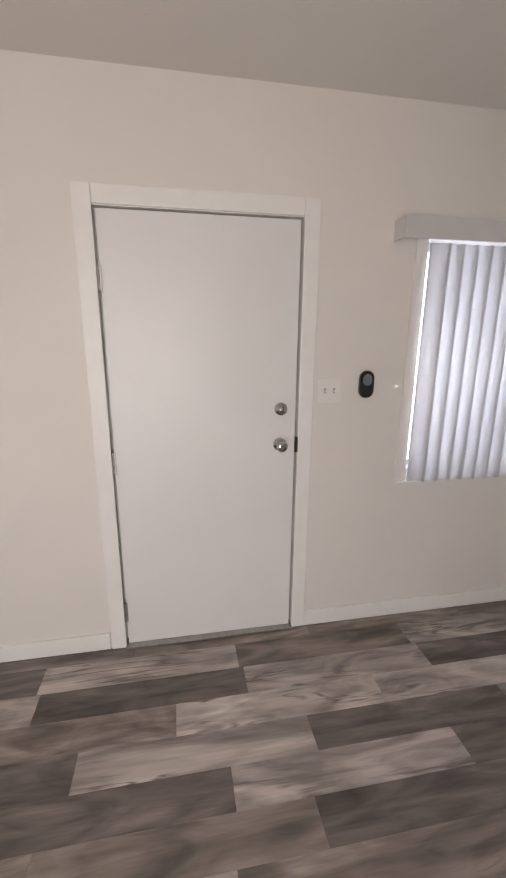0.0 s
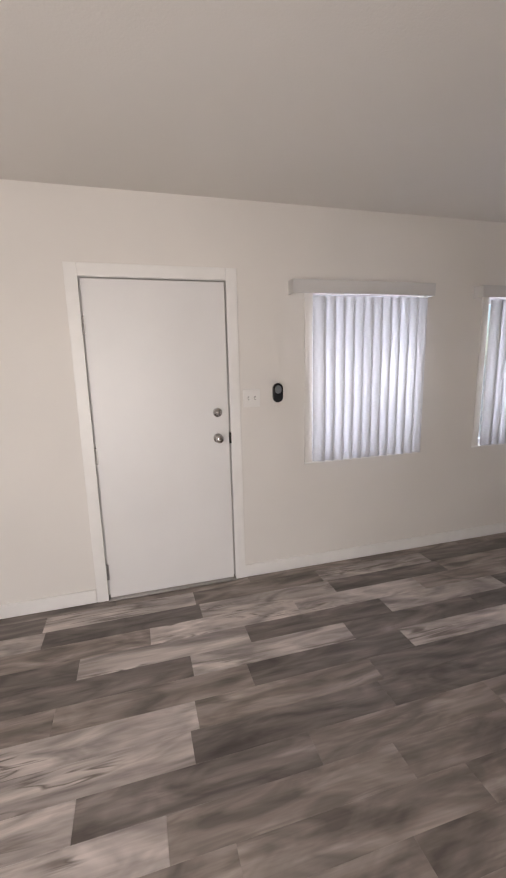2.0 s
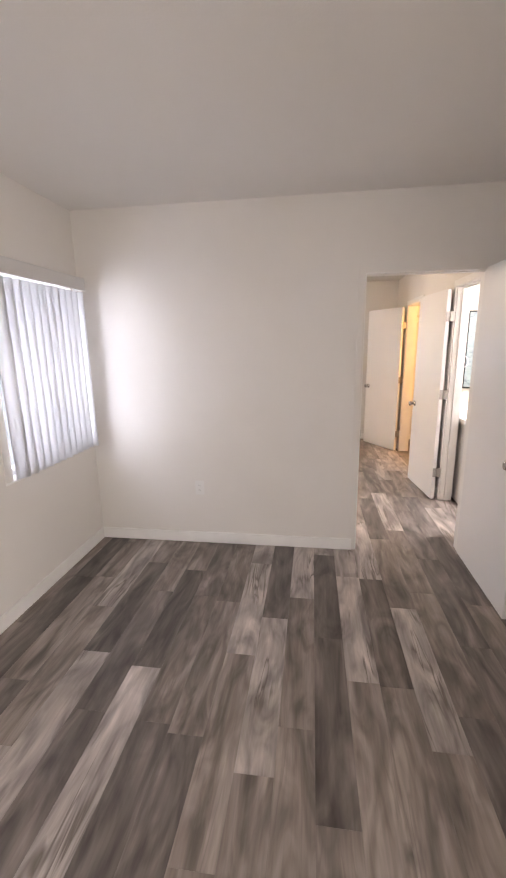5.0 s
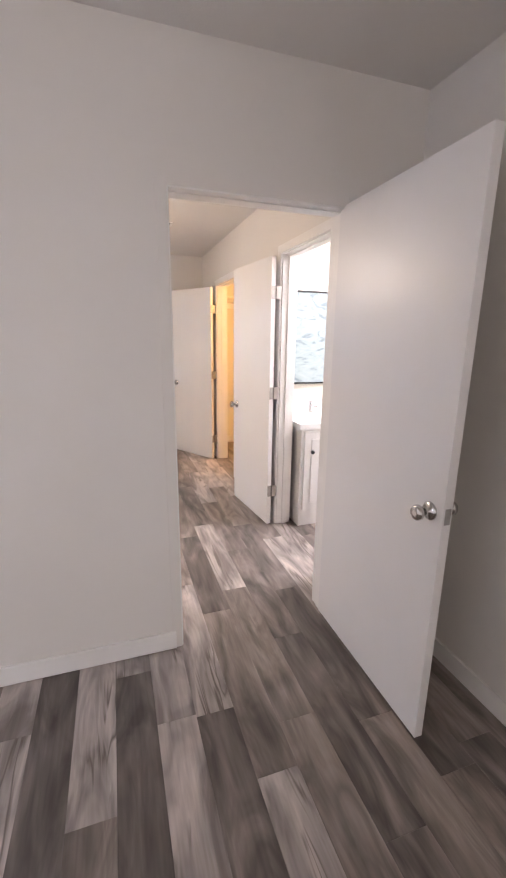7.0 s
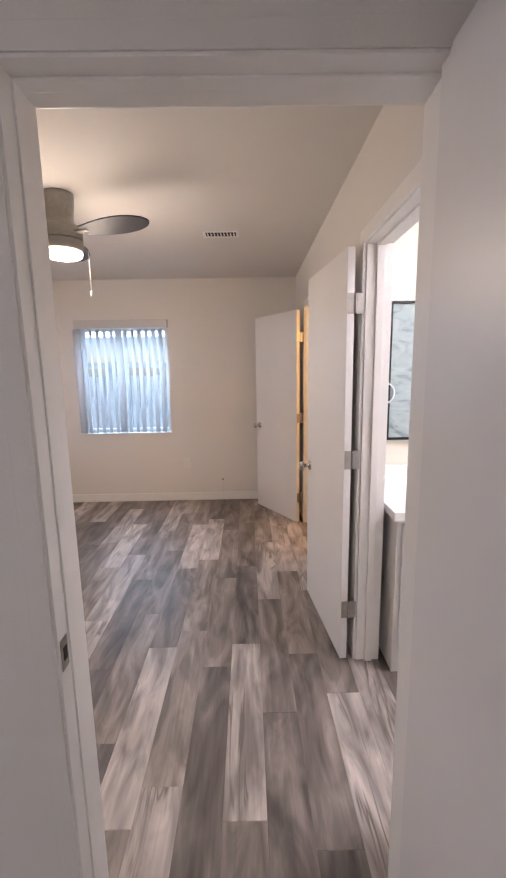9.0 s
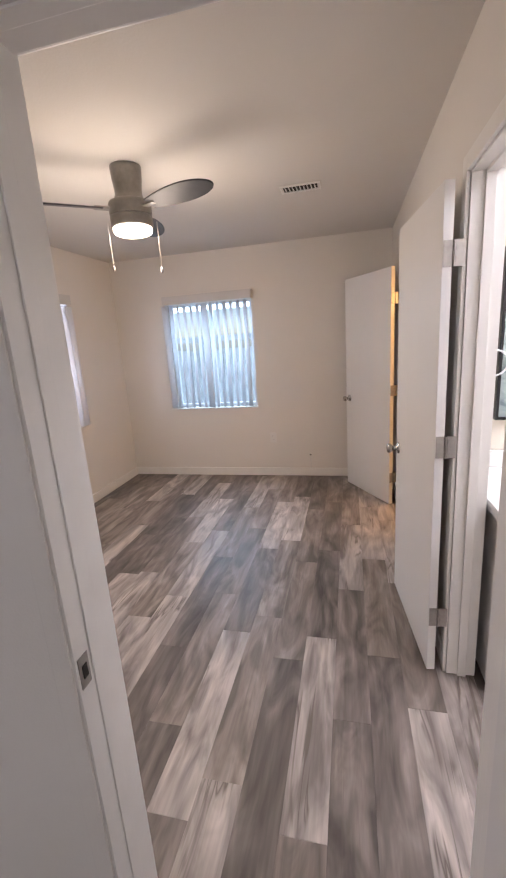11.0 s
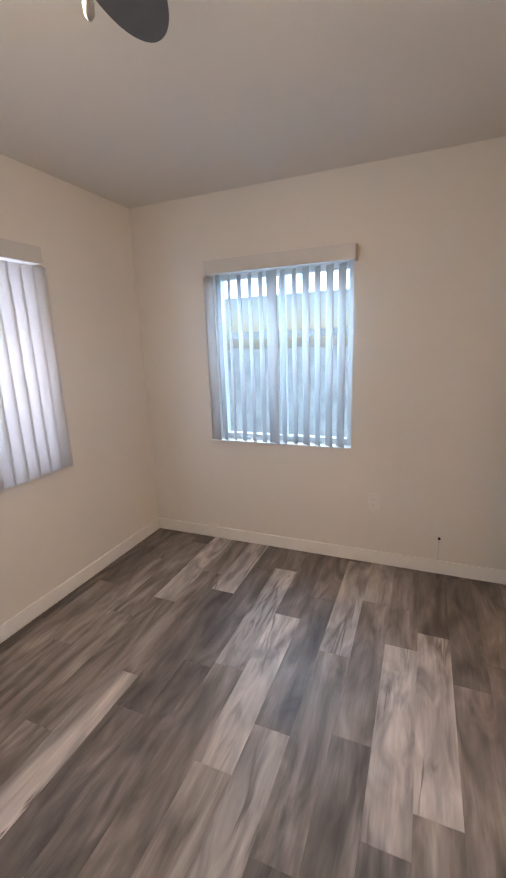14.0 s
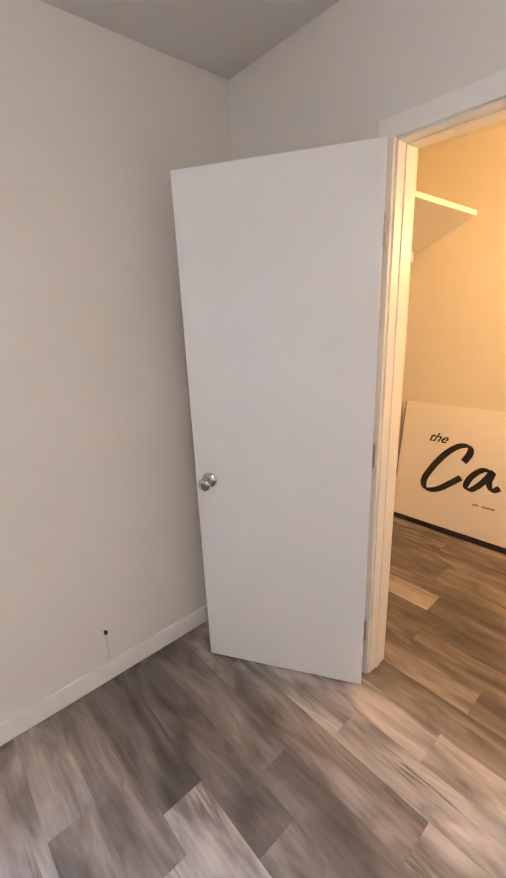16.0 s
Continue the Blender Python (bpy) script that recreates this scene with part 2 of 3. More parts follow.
def prism(outline, z0, z1, m=None, bevel=0.0):
    bm = bmesh.new()
    low = [bm.verts.new((x, y, z0)) for x, y in outline]
    high = [bm.verts.new((x, y, z1)) for x, y in outline]
    n = len(outline)
    bm.faces.new(low[::-1])
    bm.faces.new(high)
    for i in range(n):
        bm.faces.new((low[i], low[(i + 1) % n], high[(i + 1) % n], high[i]))
    bmesh.ops.recalc_face_normals(bm, faces=bm.faces)
    if bevel:
        rim = [e for e in bm.edges if abs(e.verts[0].co.z - e.verts[1].co.z) < 1e-6]
        bmesh.ops.bevel(bm, geom=rim, offset=bevel, segments=2, profile=0.7, affect="EDGES")
    if m:
        bmesh.ops.transform(bm, matrix=m, verts=bm.verts)
    return bm


def mesh_of(name, bm, mat):
    me = bpy.data.meshes.new(name)
    bm.to_mesh(me)
    bm.free()
    me.materials.append(mat)
    return me


def part(name, bm, mat, parent, label=""):
    """One mesh under a thing or a part; its points are given in the world."""
    ob = new(name, bm if isinstance(bm, bpy.types.Mesh) else mesh_of(name, bm, mat))
    ob.parent = parent
    if parent.parent is None:
        ob.matrix_parent_inverse = parent.matrix_basis.inverted()
    return tagged(ob, label)


def thing(name, at, label, category, group="", kind=""):
    ob = new(name)
    ob.matrix_basis = Matrix.Translation(at)
    return tagged(ob, label, category, group, kind)


def single(name, bm, mat, label, category, kind=""):
    return tagged(new(name, mesh_of(name, bm, mat)), label, category, kind=kind)


# ---------------------------------------------------------------- the shell
H = 2.52            # ceiling height
H2 = 2.48           # bedroom ceiling height
X_W, X_P, X_B, X_E = -1.46, 3.555, 3.69, 7.418   # west wall, both faces of the partition, east wall
Y_S, Y_B = -3.22, -3.02                         # south walls of living room and bedroom
W1, W2, W3 = (1.15, 2.04), (2.63, 3.46), (5.64, 6.51)   # front window openings
WZ = (0.815, 1.985)
DR = (-0.335, 0.572, 2.062)                     # front door opening
OP = (-2.865, -2.064, 2.036)                      # doorway in the partition
BD, CD = (3.92, 4.705, 2.06), (5.885, 6.645, 2.06)   # bathroom and closet openings
EW = (-1.60, -0.625)                            # bedroom's east window


def pierced(axis, lo, hi, face, back, holes, z1=H):
    """A wall along an axis, with openings (from, to, bottom, top)."""
    spans, at = [], lo
    for a, b, z, t in sorted(holes):
        spans.append((at, a, 0, z1))
        if z > 0:
            spans.append((a, b, 0, z))
        spans.append((a, b, t, z1))
        at = b
    spans.append((at, hi, 0, z1))
    bm = bmesh.new()
    for a, b, z, t in spans:
        if axis == "x":
            box(bm, (a, min(face, back), z), (b, max(face, back), t))
        else:
            box(bm, (min(face, back), a, z), (max(face, back), b, t))
    return bm


def wall(name, bm, label, mat=WALL):
    return single(name, bm, mat, label, "wall", "structure")


wall("wall_north", pierced("x", X_W - 0.15, X_E + 0.15, 0, 0.15,
     [(DR[0], DR[1], 0, DR[2])] + [(*w, *WZ) for w in (W1, W2, W3)]), "warm white painted front wall with door and windows")
wall("wall_east", pierced("y", -4.72, 0, X_E, X_E + 0.15, [(*EW, *WZ)]), "warm white painted bedroom wall with one window")
wall("wall_west", pierced("y", Y_S, 0, X_W - 0.15, X_W, []), "plain warm white painted wall")
# opening added out of view so that the fill lamp behind it shines in
wall("wall_south", pierced("x", X_W - 0.15, X_P, Y_S - 0.12, Y_S, [(-1.4, 0.3, 0.05, 2.1)]), "plain warm white painted wall")
wall("wall_partition", pierced("y", -4.72, 0, X_P, X_B, [(*OP[:2], 0, OP[2])]), "warm white partition with a doorway")
wall("wall_bedroom_south", pierced("x", X_B, X_E, Y_B - 0.12, Y_B, [(*BD[:2], 0, BD[2]), (*CD[:2], 0, CD[2])]),
     "warm white bedroom wall with two door openings")
wall("wall_closet_west", pierced("y", -4.60, Y_B - 0.12, 5.16, 5.26, []), "white painted wall between bath and closet", CLOSETW)
wall("wall_closet_south", pierced("x", X_B, X_E, -4.72, -4.60, []), "white painted back wall of closet and bath", CLOSETW)
single("ceiling", boxes(((X_W - 0.15, -4.72, H), (X_E + 0.15, 0.15, H + 0.1))), CEIL, "flat off-white painted ceiling", "ceiling", "structure")

single("ceiling_bedroom", boxes(((X_B + 0.001, Y_B + 0.001, H2), (X_E - 0.001, -0.001, H - 0.001))), CEIL, "flat off-white painted bedroom ceiling", "ceiling", "structure")

# baseboards, with an eased top edge
BASE = ((X_W, DR[0] - 0.057, "x", 0, -1), (DR[1] + 0.037, X_P - 0.013, "x", 0, -1), (X_B + 0.013, X_E, "x", 0, -1),
        (OP[1] + 0.016, 0, "y", X_P, -1), (OP[1] + 0.058, -0.013, "y", X_B, 1), (Y_S, -0.013, "y", X_W, 1),
        (Y_B, -0.013, "y", X_E, -1), (BD[1] + 0.058, CD[0] - 0.058, "x", Y_B, 1), (CD[1] + 0.058, X_E - 0.013, "x", Y_B, 1),
        (0.72, X_P, "x", Y_S, 1), (Y_S + 0.013, OP[0] - 0.06, "y", X_P, -1),
        (5.26, X_E - 0.013, "x", -4.60, 1), (-4.60, Y_B - 0.12, "y", X_E, -1))
for a, b, axis, face, way in BASE:
    lo, hi = sorted((face, face + 0.013 * way))
    bm = boxes(((a, lo, 0.003), (b, hi, 0.094)) if axis == "x" else ((lo, a, 0.003), (hi, b, 0.094)), bevel=0.004)
    single("baseboard", bm, TRIM, "white painted wooden baseboard along the wall", "baseboard", "structure")


def casing(name, axis, a, b, top, face, way, wide=0.057, thick=0.014, gap=0.0, mat=TRIM):
    """Two side boards and a head board round an opening on one face of a wall."""
    lo, hi = sorted((face, face + thick * way))
    runs = (((a - wide, 0.002), (a - gap, top + wide)), ((b + gap, 0.002), (b + wide, top + wide)), ((a - gap, top + gap), (b + gap, top + wide)))
    ob = thing(name, ((a + b) / 2, face, 0) if axis == "x" else (face, (a + b) / 2, 0), "white painted wooden door casing on the wall", "trim", kind="structure")
    for (p, z), (q, t) in runs:
        part("casing_board", boxes(((p, lo, z), (q, hi, t)) if axis == "x" else ((lo, p, z), (hi, q, t)), bevel=min(0.005, thick * 0.45)), mat, ob)
    return ob


casing("trim", "x", DR[0] + 0.02, DR[1] - 0.02, DR[2] - 0.015, 0, -1, 0.072)
casing("trim", "y", OP[0] + 0.012, OP[1] - 0.012, OP[2] - 0.012, X_P, -1, 0.045, 0.005, mat=WALL)
casing("trim", "y", OP[0] + 0.012, OP[1] - 0.012, OP[2] - 0.012, X_B, 1, 0.055)
casing("trim", "x", BD[0] + 0.012, BD[1] - 0.012, BD[2] - 0.012, Y_B, 1)
casing("trim", "x", CD[0] + 0.012, CD[1] - 0.012, CD[2] - 0.012, Y_B, 1)


def jamb(axis, a, b, top, f0, f1, stop0, stop1, s=0.011):
    """The lining of a door opening with its stop strip."""
    lo, hi = sorted((f0, f1))
    t = 0.018
    ob = thing("door_jamb", ((a + b) / 2, (lo + hi) / 2, 0) if axis == "x" else ((lo + hi) / 2, (a + b) / 2, 0), "white painted door jamb lining the opening", "trim", kind="structure")

    def bar(name, p, q, z, y, l, h):
        part(name, boxes(((p, l, z), (q, h, y)) if axis == "x" else ((l, p, z), (h, q, y)), bevel=0.002), TRIM, ob)
    bar("jamb_side", a + 0.001, a + t, 0.003, top - t, lo + 0.001, hi - 0.001)
    bar("jamb_side", b - t, b - 0.001, 0.003, top - t, lo + 0.001, hi - 0.001)
    bar("jamb_head", a + 0.001, b - 0.001, top - t, top - 0.001, lo + 0.001, hi - 0.001)
    bar("stop", a + t, a + t + s, 0.003, top - t - s, stop0, stop1)
    bar("stop", b - t - s, b - t, 0.003, top - t - s, stop0, stop1)
    bar("stop_head", a + t, b - t, top - t - s, top - t, stop0, stop1)
    return ob


jamb("x", *DR, 0.0, 0.15, 0.045, 0.085)
op_jamb = jamb("y", *OP, X_P, X_B, X_P + 0.045, X_P + 0.08, 0.005)
part("strike_plate", boxes(((X_P + 0.006, OP[1] - 0.0205, 0.88), (X_P + 0.036, OP[1] - 0.0185, 0.95)), bevel=0.0006), HINGE, op_jamb, "steel strike plate")
part("strike_hole", boxes(((X_P + 0.014, OP[1] - 0.0222, 0.9), (X_P + 0.028, OP[1] - 0.0206, 0.93))), SLOT, op_jamb)
jamb("x", *BD, Y_B - 0.12, Y_B, Y_B - 0.08, Y_B - 0.045)
jamb("x", *CD, Y_B - 0.12, Y_B, Y_B - 0.08, Y_B - 0.045, 0.004)


# ---------------------------------------------------------------- doors
def knob_mesh(m):
    return lathe([(0.032, 0), (0.032, 0.004), (0.029, 0.008), (0.013, 0.011), (0.011, 0.03), (0.018, 0.036), (0.0265, 0.046), (0.027, 0.056), (0.0225, 0.063), (0.01, 0.066)], m, 28)


def hinge_mesh(m, h=0.09, leaf=0.032):
    bm = bmesh.new()
    bmesh.ops.create_cone(bm, cap_ends=True, segments=12, radius1=0.006, radius2=0.006, depth=h)
    box(bm, (0, -0.0012, -h / 2), (leaf, 0.0012, h / 2))
    box(bm, (-0.0012, 0, -h / 2), (0.0012, leaf, h / 2))
    for z in (-0.3 * h, 0.3 * h):
        box(bm, (-0.0063, -0.0063, z - 0.001), (0.0063, 0.0063, z + 0.001))
    bmesh.ops.transform(bm, matrix=m, verts=bm.verts)
    return bm


def plate_hinge(m, h=0.09):
    """A butt hinge seen open: one plate on the leaf's edge, one on the jamb, the pin between."""
    bm = bmesh.new()
    bmesh.ops.create_cone(bm, cap_ends=True, segments=12, radius1=0.0055, radius2=0.0055, depth=h, matrix=Matrix.Translation((-0.004, -0.040, 0)))
    box(bm, (-0.0022, -0.034, -h / 2), (0.0, -0.003, h / 2), 0.0006)
    box(bm, (-0.0052, -0.077, -h / 2), (-0.003, -0.046, h / 2), 0.0006)
    for y in (-0.012, -0.026, -0.055, -0.068):
        for z in (-0.028, 0.028):
            box(bm, (-0.006 if y < -0.04 else -0.003, y - 0.0025, z - 0.0025), (-0.002, y + 0.0025, z + 0.0025))
    bmesh.ops.transform(bm, matrix=m, verts=bm.verts)
    return bm


def leaf_door(name, m, width, label, knob_side=1, sides=(1,), hinges=(0.22, 0.98, 1.77), hinge_turn=0, knob_z=0.92, knob_in=0.06):
    """A flush leaf: hinge edge at the origin of m, running along +x, front face at y=0, back at y=-0.035."""
    ob = new(name)
    ob.matrix_basis = m
    tagged(ob, label, "door", kind="structure")
    leaf = part("leaf", boxes(((0, -0.035, 0.012), (width, 0, 2.03)), bevel=0.0025, m=m), DOOR, ob)
    for side in sides:
        turn = pose(width - knob_in, 0 if side > 0 else -0.035, knob_z, -90 if side > 0 else 90)
        part("knob", knob_mesh(m @ turn), CHROME, leaf, "polished chrome round knob")
    part("latch_plate", boxes(((width - 0.0005, -0.029, knob_z - 0.028), (width + 0.0012, -0.006, knob_z + 0.028)), m=m), HINGE, leaf, "steel latch plate")
    for z in hinges:
        part("hinge", plate_hinge(m @ pose(0, 0, z)) if hinge_turn else hinge_mesh(m @ pose(-0.006, 0.002, z)), HINGE, leaf, "dull steel butt hinge")
    return ob


# front door, shut
fd = thing("door_1", (0.12, 0, 0), "closed flush white front door with chrome deadbolt", "door", kind="structure")
fleaf = part("leaf", boxes(((-0.304, 0.003, 0.014), (0.541, 0.045, 2.035)), bevel=0.003), DOOR, fd)
# dark sheet colours the gaps round the leaf in place of shade
part("gap_shade_sheet", boxes(((-0.317, 0.05, 0.01), (0.554, 0.056, 2.044))), SLOT, fd, "dark sheet behind the leaf for gap shade")
part("knob", knob_mesh(pose(0.466, 0.003, 1.04, 90)), CHROME, fleaf, "polished chrome round knob")
part("deadbolt", lathe([(0.031, 0), (0.031, 0.01), (0.027, 0.016), (0.014, 0.018), (0.014, 0.03), (0.006, 0.031)], pose(0.468, 0.003, 1.213, 90)), CHROME, fleaf, "chrome deadbolt rose")
part("thumb_turn", boxes(((-0.006, -0.015, 0.018), (0.006, 0.015, 0.04)), bevel=0.003, m=pose(0.468, 0.003, 1.213, 90, 0, 20)), CHROME, fleaf, "chrome thumb turn")
part("strike_plate", boxes(((0.5415, -0.0165, 1.0), (0.553, -0.001, 1.075)), bevel=0.001), SLOT, fd, "dark strike plate lip")
for z in (0.2, 0.98, 1.772):
    part("hinge", hinge_mesh(pose(-0.31, -0.004, z), 0.105, 0.012), HINGE, fleaf, "dull steel butt hinge")
part("threshold", boxes(((-0.317, -0.03, 0.002), (0.554, 0.14, 0.013)), bevel=0.003), HINGE, fd, "dark metal threshold")

# bedroom door, swung into the living room; leaf face towards the room's front
leaf_door("door_2", pose(3.585, -2.868, 0, 0, 0, 179.6), 0.79, "open flush white bedroom door with chrome knobs", sides=(1, -1), knob_z=0.91)
# bathroom door, swung back almost to the wall
leaf_door("door_3", pose(4.690, -2.972, 0, 0, 0, 6.2) @ pose(0, 0.035, 0), 0.685, "open flush white bathroom door near the wall", hinge_turn=200, knob_z=0.9, hinges=(0.29, 1.07, 1.79))
# closet door, standing ajar into the bedroom
leaf_door("door_4", pose(6.614, -2.938, 0, 0, 0, 31.6), 0.698, "closet door of flush white wood standing open", knob_z=0.91, hinge_turn=200, hinges=(0.26, 1.04, 1.79))


# ---------------------------------------------------------------- windows and blinds
def arc_vane(height, width=0.089, bow=0.010, thick=0.0014):
    bm = bmesh.new()
    n = 6
    outer, inner = [], []
    for i in range(n + 1):
        u = i / n - 0.5
        outer.append((u * width, bow * (1 - 4 * u * u)))
        inner.append((u * width, bow * (1 - 4 * u * u) - thick))
    ring = outer + inner[::-1]
    low = [bm.verts.new((x, y, 0)) for x, y in ring]
    high = [bm.verts.new((x, y, height)) for x, y in ring]
    k = len(ring)
    for i in range(k):
        bm.faces.new((low[i], low[(i + 1) % k], high[(i + 1) % k], high[i]))
    for i in range(n):
        for r in (low, high):
            bm.faces.new((r[i], r[i + 1], r[k - 2 - i], r[k - 1 - i]))
    bmesh.ops.recalc_face_normals(bm, faces=bm.faces)
    for f in bm.faces:
        f.smooth = len(f.verts) == 4 and abs(f.normal.z) < 0.5
    return mesh_of("vane", bm, VANE)


VANE_MESH = arc_vane(1.135)


def window(name, m, width, label, side=True):
    """A sliding window in its opening: m at the opening's lower corner on the inner face, +x along the wall, +y outwards."""
    ob = new(name)
    ob.matrix_basis = m
    tagged(ob, label, "window", kind="structure")
    h = WZ[1] - WZ[0]
    for a, b in (((0.001, 0.07, 0.001), (0.04, 0.13, h - 0.001)), ((width - 0.04, 0.07, 0.001), (width - 0.001, 0.13, h - 0.001)),
                 ((0.04, 0.07, 0.001), (width - 0.04, 0.13, 0.04)), ((0.04, 0.07, h - 0.04), (width - 0.04, 0.13, h - 0.001)),
                 ((width / 2 - 0.022, 0.078, 0.04), (width / 2 + 0.022, 0.122, h - 0.04))):
        part("window_frame", boxes((a, b), bevel=0.003, m=m), VINYL, ob)
    for a, b in ((0.04, width / 2 - 0.022), (width / 2 + 0.022, width - 0.04)):
        pane = part("pane", boxes(((a, 0.098, 0.04), (b, 0.102, h - 0.04)), m=m), GLASS, ob)
        pane.visible_shadow = False
    if side:
        part("side_trim", boxes(((-0.062, -0.007, 0.0), (-0.002, -0.0005, h)), bevel=0.002, m=m), WALL, ob, "flat wall-coloured side strip")
    part("window_sill", boxes(((-0.06, -0.012, -0.012), (width + 0.004, 0.068, -0.001)), bevel=0.003, m=m), TRIM, ob, "thin white sill")
    return ob


def blind(m, width, turns, label, vane_y=-0.05, over=(0.175, 0.0), step=0.0755, first=0.0, leak_vane=False, short=-0.025):
    ob = new("vertical_blind")
    ob.matrix_basis = m
    tagged(ob, label, "window blind", "vertical blinds")
    h = WZ[1] - WZ[0]
    a, b = -over[0], width + over[1]
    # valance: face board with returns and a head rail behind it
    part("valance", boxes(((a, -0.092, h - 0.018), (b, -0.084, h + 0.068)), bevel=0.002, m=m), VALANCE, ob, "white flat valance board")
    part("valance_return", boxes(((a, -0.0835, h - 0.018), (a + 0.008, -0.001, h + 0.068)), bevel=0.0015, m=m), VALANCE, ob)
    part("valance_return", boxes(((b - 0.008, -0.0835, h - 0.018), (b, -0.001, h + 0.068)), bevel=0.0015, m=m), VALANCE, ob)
    part("head_rail", boxes(((a + 0.012, -0.07, h + 0.012), (b - 0.012, -0.03, h + 0.045)), bevel=0.003, m=m), VINYL, ob)
    x, i = first + 0.03, 0
    while x < width - short:
        v = part("vane", VANE_MESH, VANE, ob)
        v.matrix_basis = m @ pose(x, vane_y, 0.008, 0, 0, turns(i))
        x, i = x + step, i + 1
    # extra vane added to block light leaking past the blind's wall end
    if leak_vane:
        v = part("vane", VANE_MESH, VANE, ob)
        v.matrix_basis = m @ pose(width + 0.014, vane_y + 0.004, 0.008, 0, 0, 75)
    return ob


rng = random.Random(5)
for name, x0, x1, lab, over in (("window_1", *W1, "white sliding window behind vertical blinds", (0.175, 0.02)), ("window_2", *W2, "white sliding window near the room corner", (0.15, 0.035)),
                                ("window_3", *W3, "white sliding window in the bedroom front wall", (0.10, 0.0))):
    m = pose(x0, 0, WZ[0])
    window(name, m, x1 - x0, lab, x0 < 5)
    turnset = [(-24 if x0 < 5 else -19) + rng.uniform(-3, 3) for _ in range(20)]
    blind(m, x1 - x0, lambda i, s=turnset: s[i], "closed white vertical blind with a flat valance", over=over, leak_vane=2.5 < x0 < 5, step=0.0725 if x0 < 5 else 0.0755, short=0.02 if x0 < 5 else -0.025)
m = pose(X_E, EW[1], WZ[0], 0, 0, -90)
window("window_4", m, EW[1] - EW[0], "white sliding window with the yard behind it", False)
turnset = [-50 + rng.uniform(-5, 5) for _ in range(20)]
turnset[0], turnset[6] = -15, -20
blind(m, EW[1] - EW[0], lambda i, s=turnset: s[i], "half-open white vertical blind showing the yard", over=(0.0, 0.02), first=-0.022, short=0.0)

# ---------------------------------------------------------------- living room fittings
sw = thing("light_switch", (0.705, 0, 1.297), "white double light switch plate beside the front door", "light switch")
plate = part("plate", boxes(((0.645, -0.007, 1.237), (0.765, -0.0005, 1.357)), bevel=0.003), PLATE, sw)
for x in (0.682, 0.728):
    part("toggle_slot", boxes(((x - 0.005, -0.0085, 1.285), (x + 0.005, -0.0072, 1.309))), FAINT, sw)
    part("toggle", boxes(((x - 0.0035, -0.019, 1.29), (x + 0.0035, -0.0086, 1.301)), bevel=0.0015), PLATE, sw)


def stadium(w, h, n=12):
    r = w / 2
    pts = [(r * math.cos(math.pi * i / n), h / 2 - r + r * math.sin(math.pi * i / n)) for i in range(n + 1)]
    return pts + [(-x, -y) for x, y in pts]


ctl = thing("wall_remote", (0.889, 0, 1.325), "black oval remote control in a wall holder", "remote control")
part("body", prism(stadium(0.072, 0.132), 0.001, 0.022, pose(0.889, 0, 1.325, 90), 0.005), BLACK, ctl)
part("button_pad", prism(stadium(0.046, 0.056), 0.0222, 0.0245, pose(0.889, 0, 1.348, 90), 0.001), GREYP, ctl, "grey oval button pad")


def outlet(m, label):
    ob = new("power_outlet")
    ob.matrix_basis = m
    tagged(ob, label, "power outlet", "power outlets")
    part("plate", boxes(((-0.035, -0.006, -0.057), (0.035, -0.0005, 0.057)), bevel=0.002, m=m), PLATE, ob)
    for z in (-0.02, 0.02):
        part("socket", boxes(((-0.016, -0.0085, z - 0.014), (0.016, -0.0062, z + 0.014)), bevel=0.001, m=m), PLATE, ob)
        for x in (-0.006, 0.006):
            part("slot", boxes(((x - 0.0012, -0.0092, z - 0.004), (x + 0.0012, -0.0086, z + 0.005)), m=m), FAINT, ob)
    return ob


outlet(pose(X_P, -0.86, 0.47, 0, 0, -90), "white power outlet low on the living room wall")
outlet(pose(5.036, 0, 0.46), "white power outlet low on the bedroom front wall")
outlet(pose(X_E, -1.757, 0.45, 0, 0, -90), "white power outlet under the bedroom window")

# ---------------------------------------------------------------- bedroom fittings
FX, FY = 5.25, -1.455
fan = thing("ceiling_fan", (FX, FY, H2), "nickel ceiling fan with three dark blades and lit lamp", "ceiling fan")
T = pose(FX, FY, 0)
part("canopy", lathe([(0.082, H2 - 0.001), (0.082, H2 - 0.02), (0.079, H2 - 0.06), (0.073, H2 - 0.11), (0.072, H2 - 0.135), (0.08, H2 - 0.16), (0.098, H2 - 0.178)][::-1], T), FAN, fan)
part("motor_housing", lathe([(0.098, 2.311), (0.11, 2.305), (0.114, 2.292), (0.114, 2.243), (0.11, 2.237)][::-1], T), FAN, fan)
part("light_ring", lathe([(0.108, 2.236), (0.113, 2.231), (0.113, 2.184), (0.107, 2.178)][::-1], T), FAN, fan)
part("lamp_glass", lathe([(0.104, 2.177), (0.105, 2.162), (0.096, 2.15), (0.07, 2.142), (0.035, 2.139)][::-1], T), GLOBE, fan, "glowing white glass lamp")
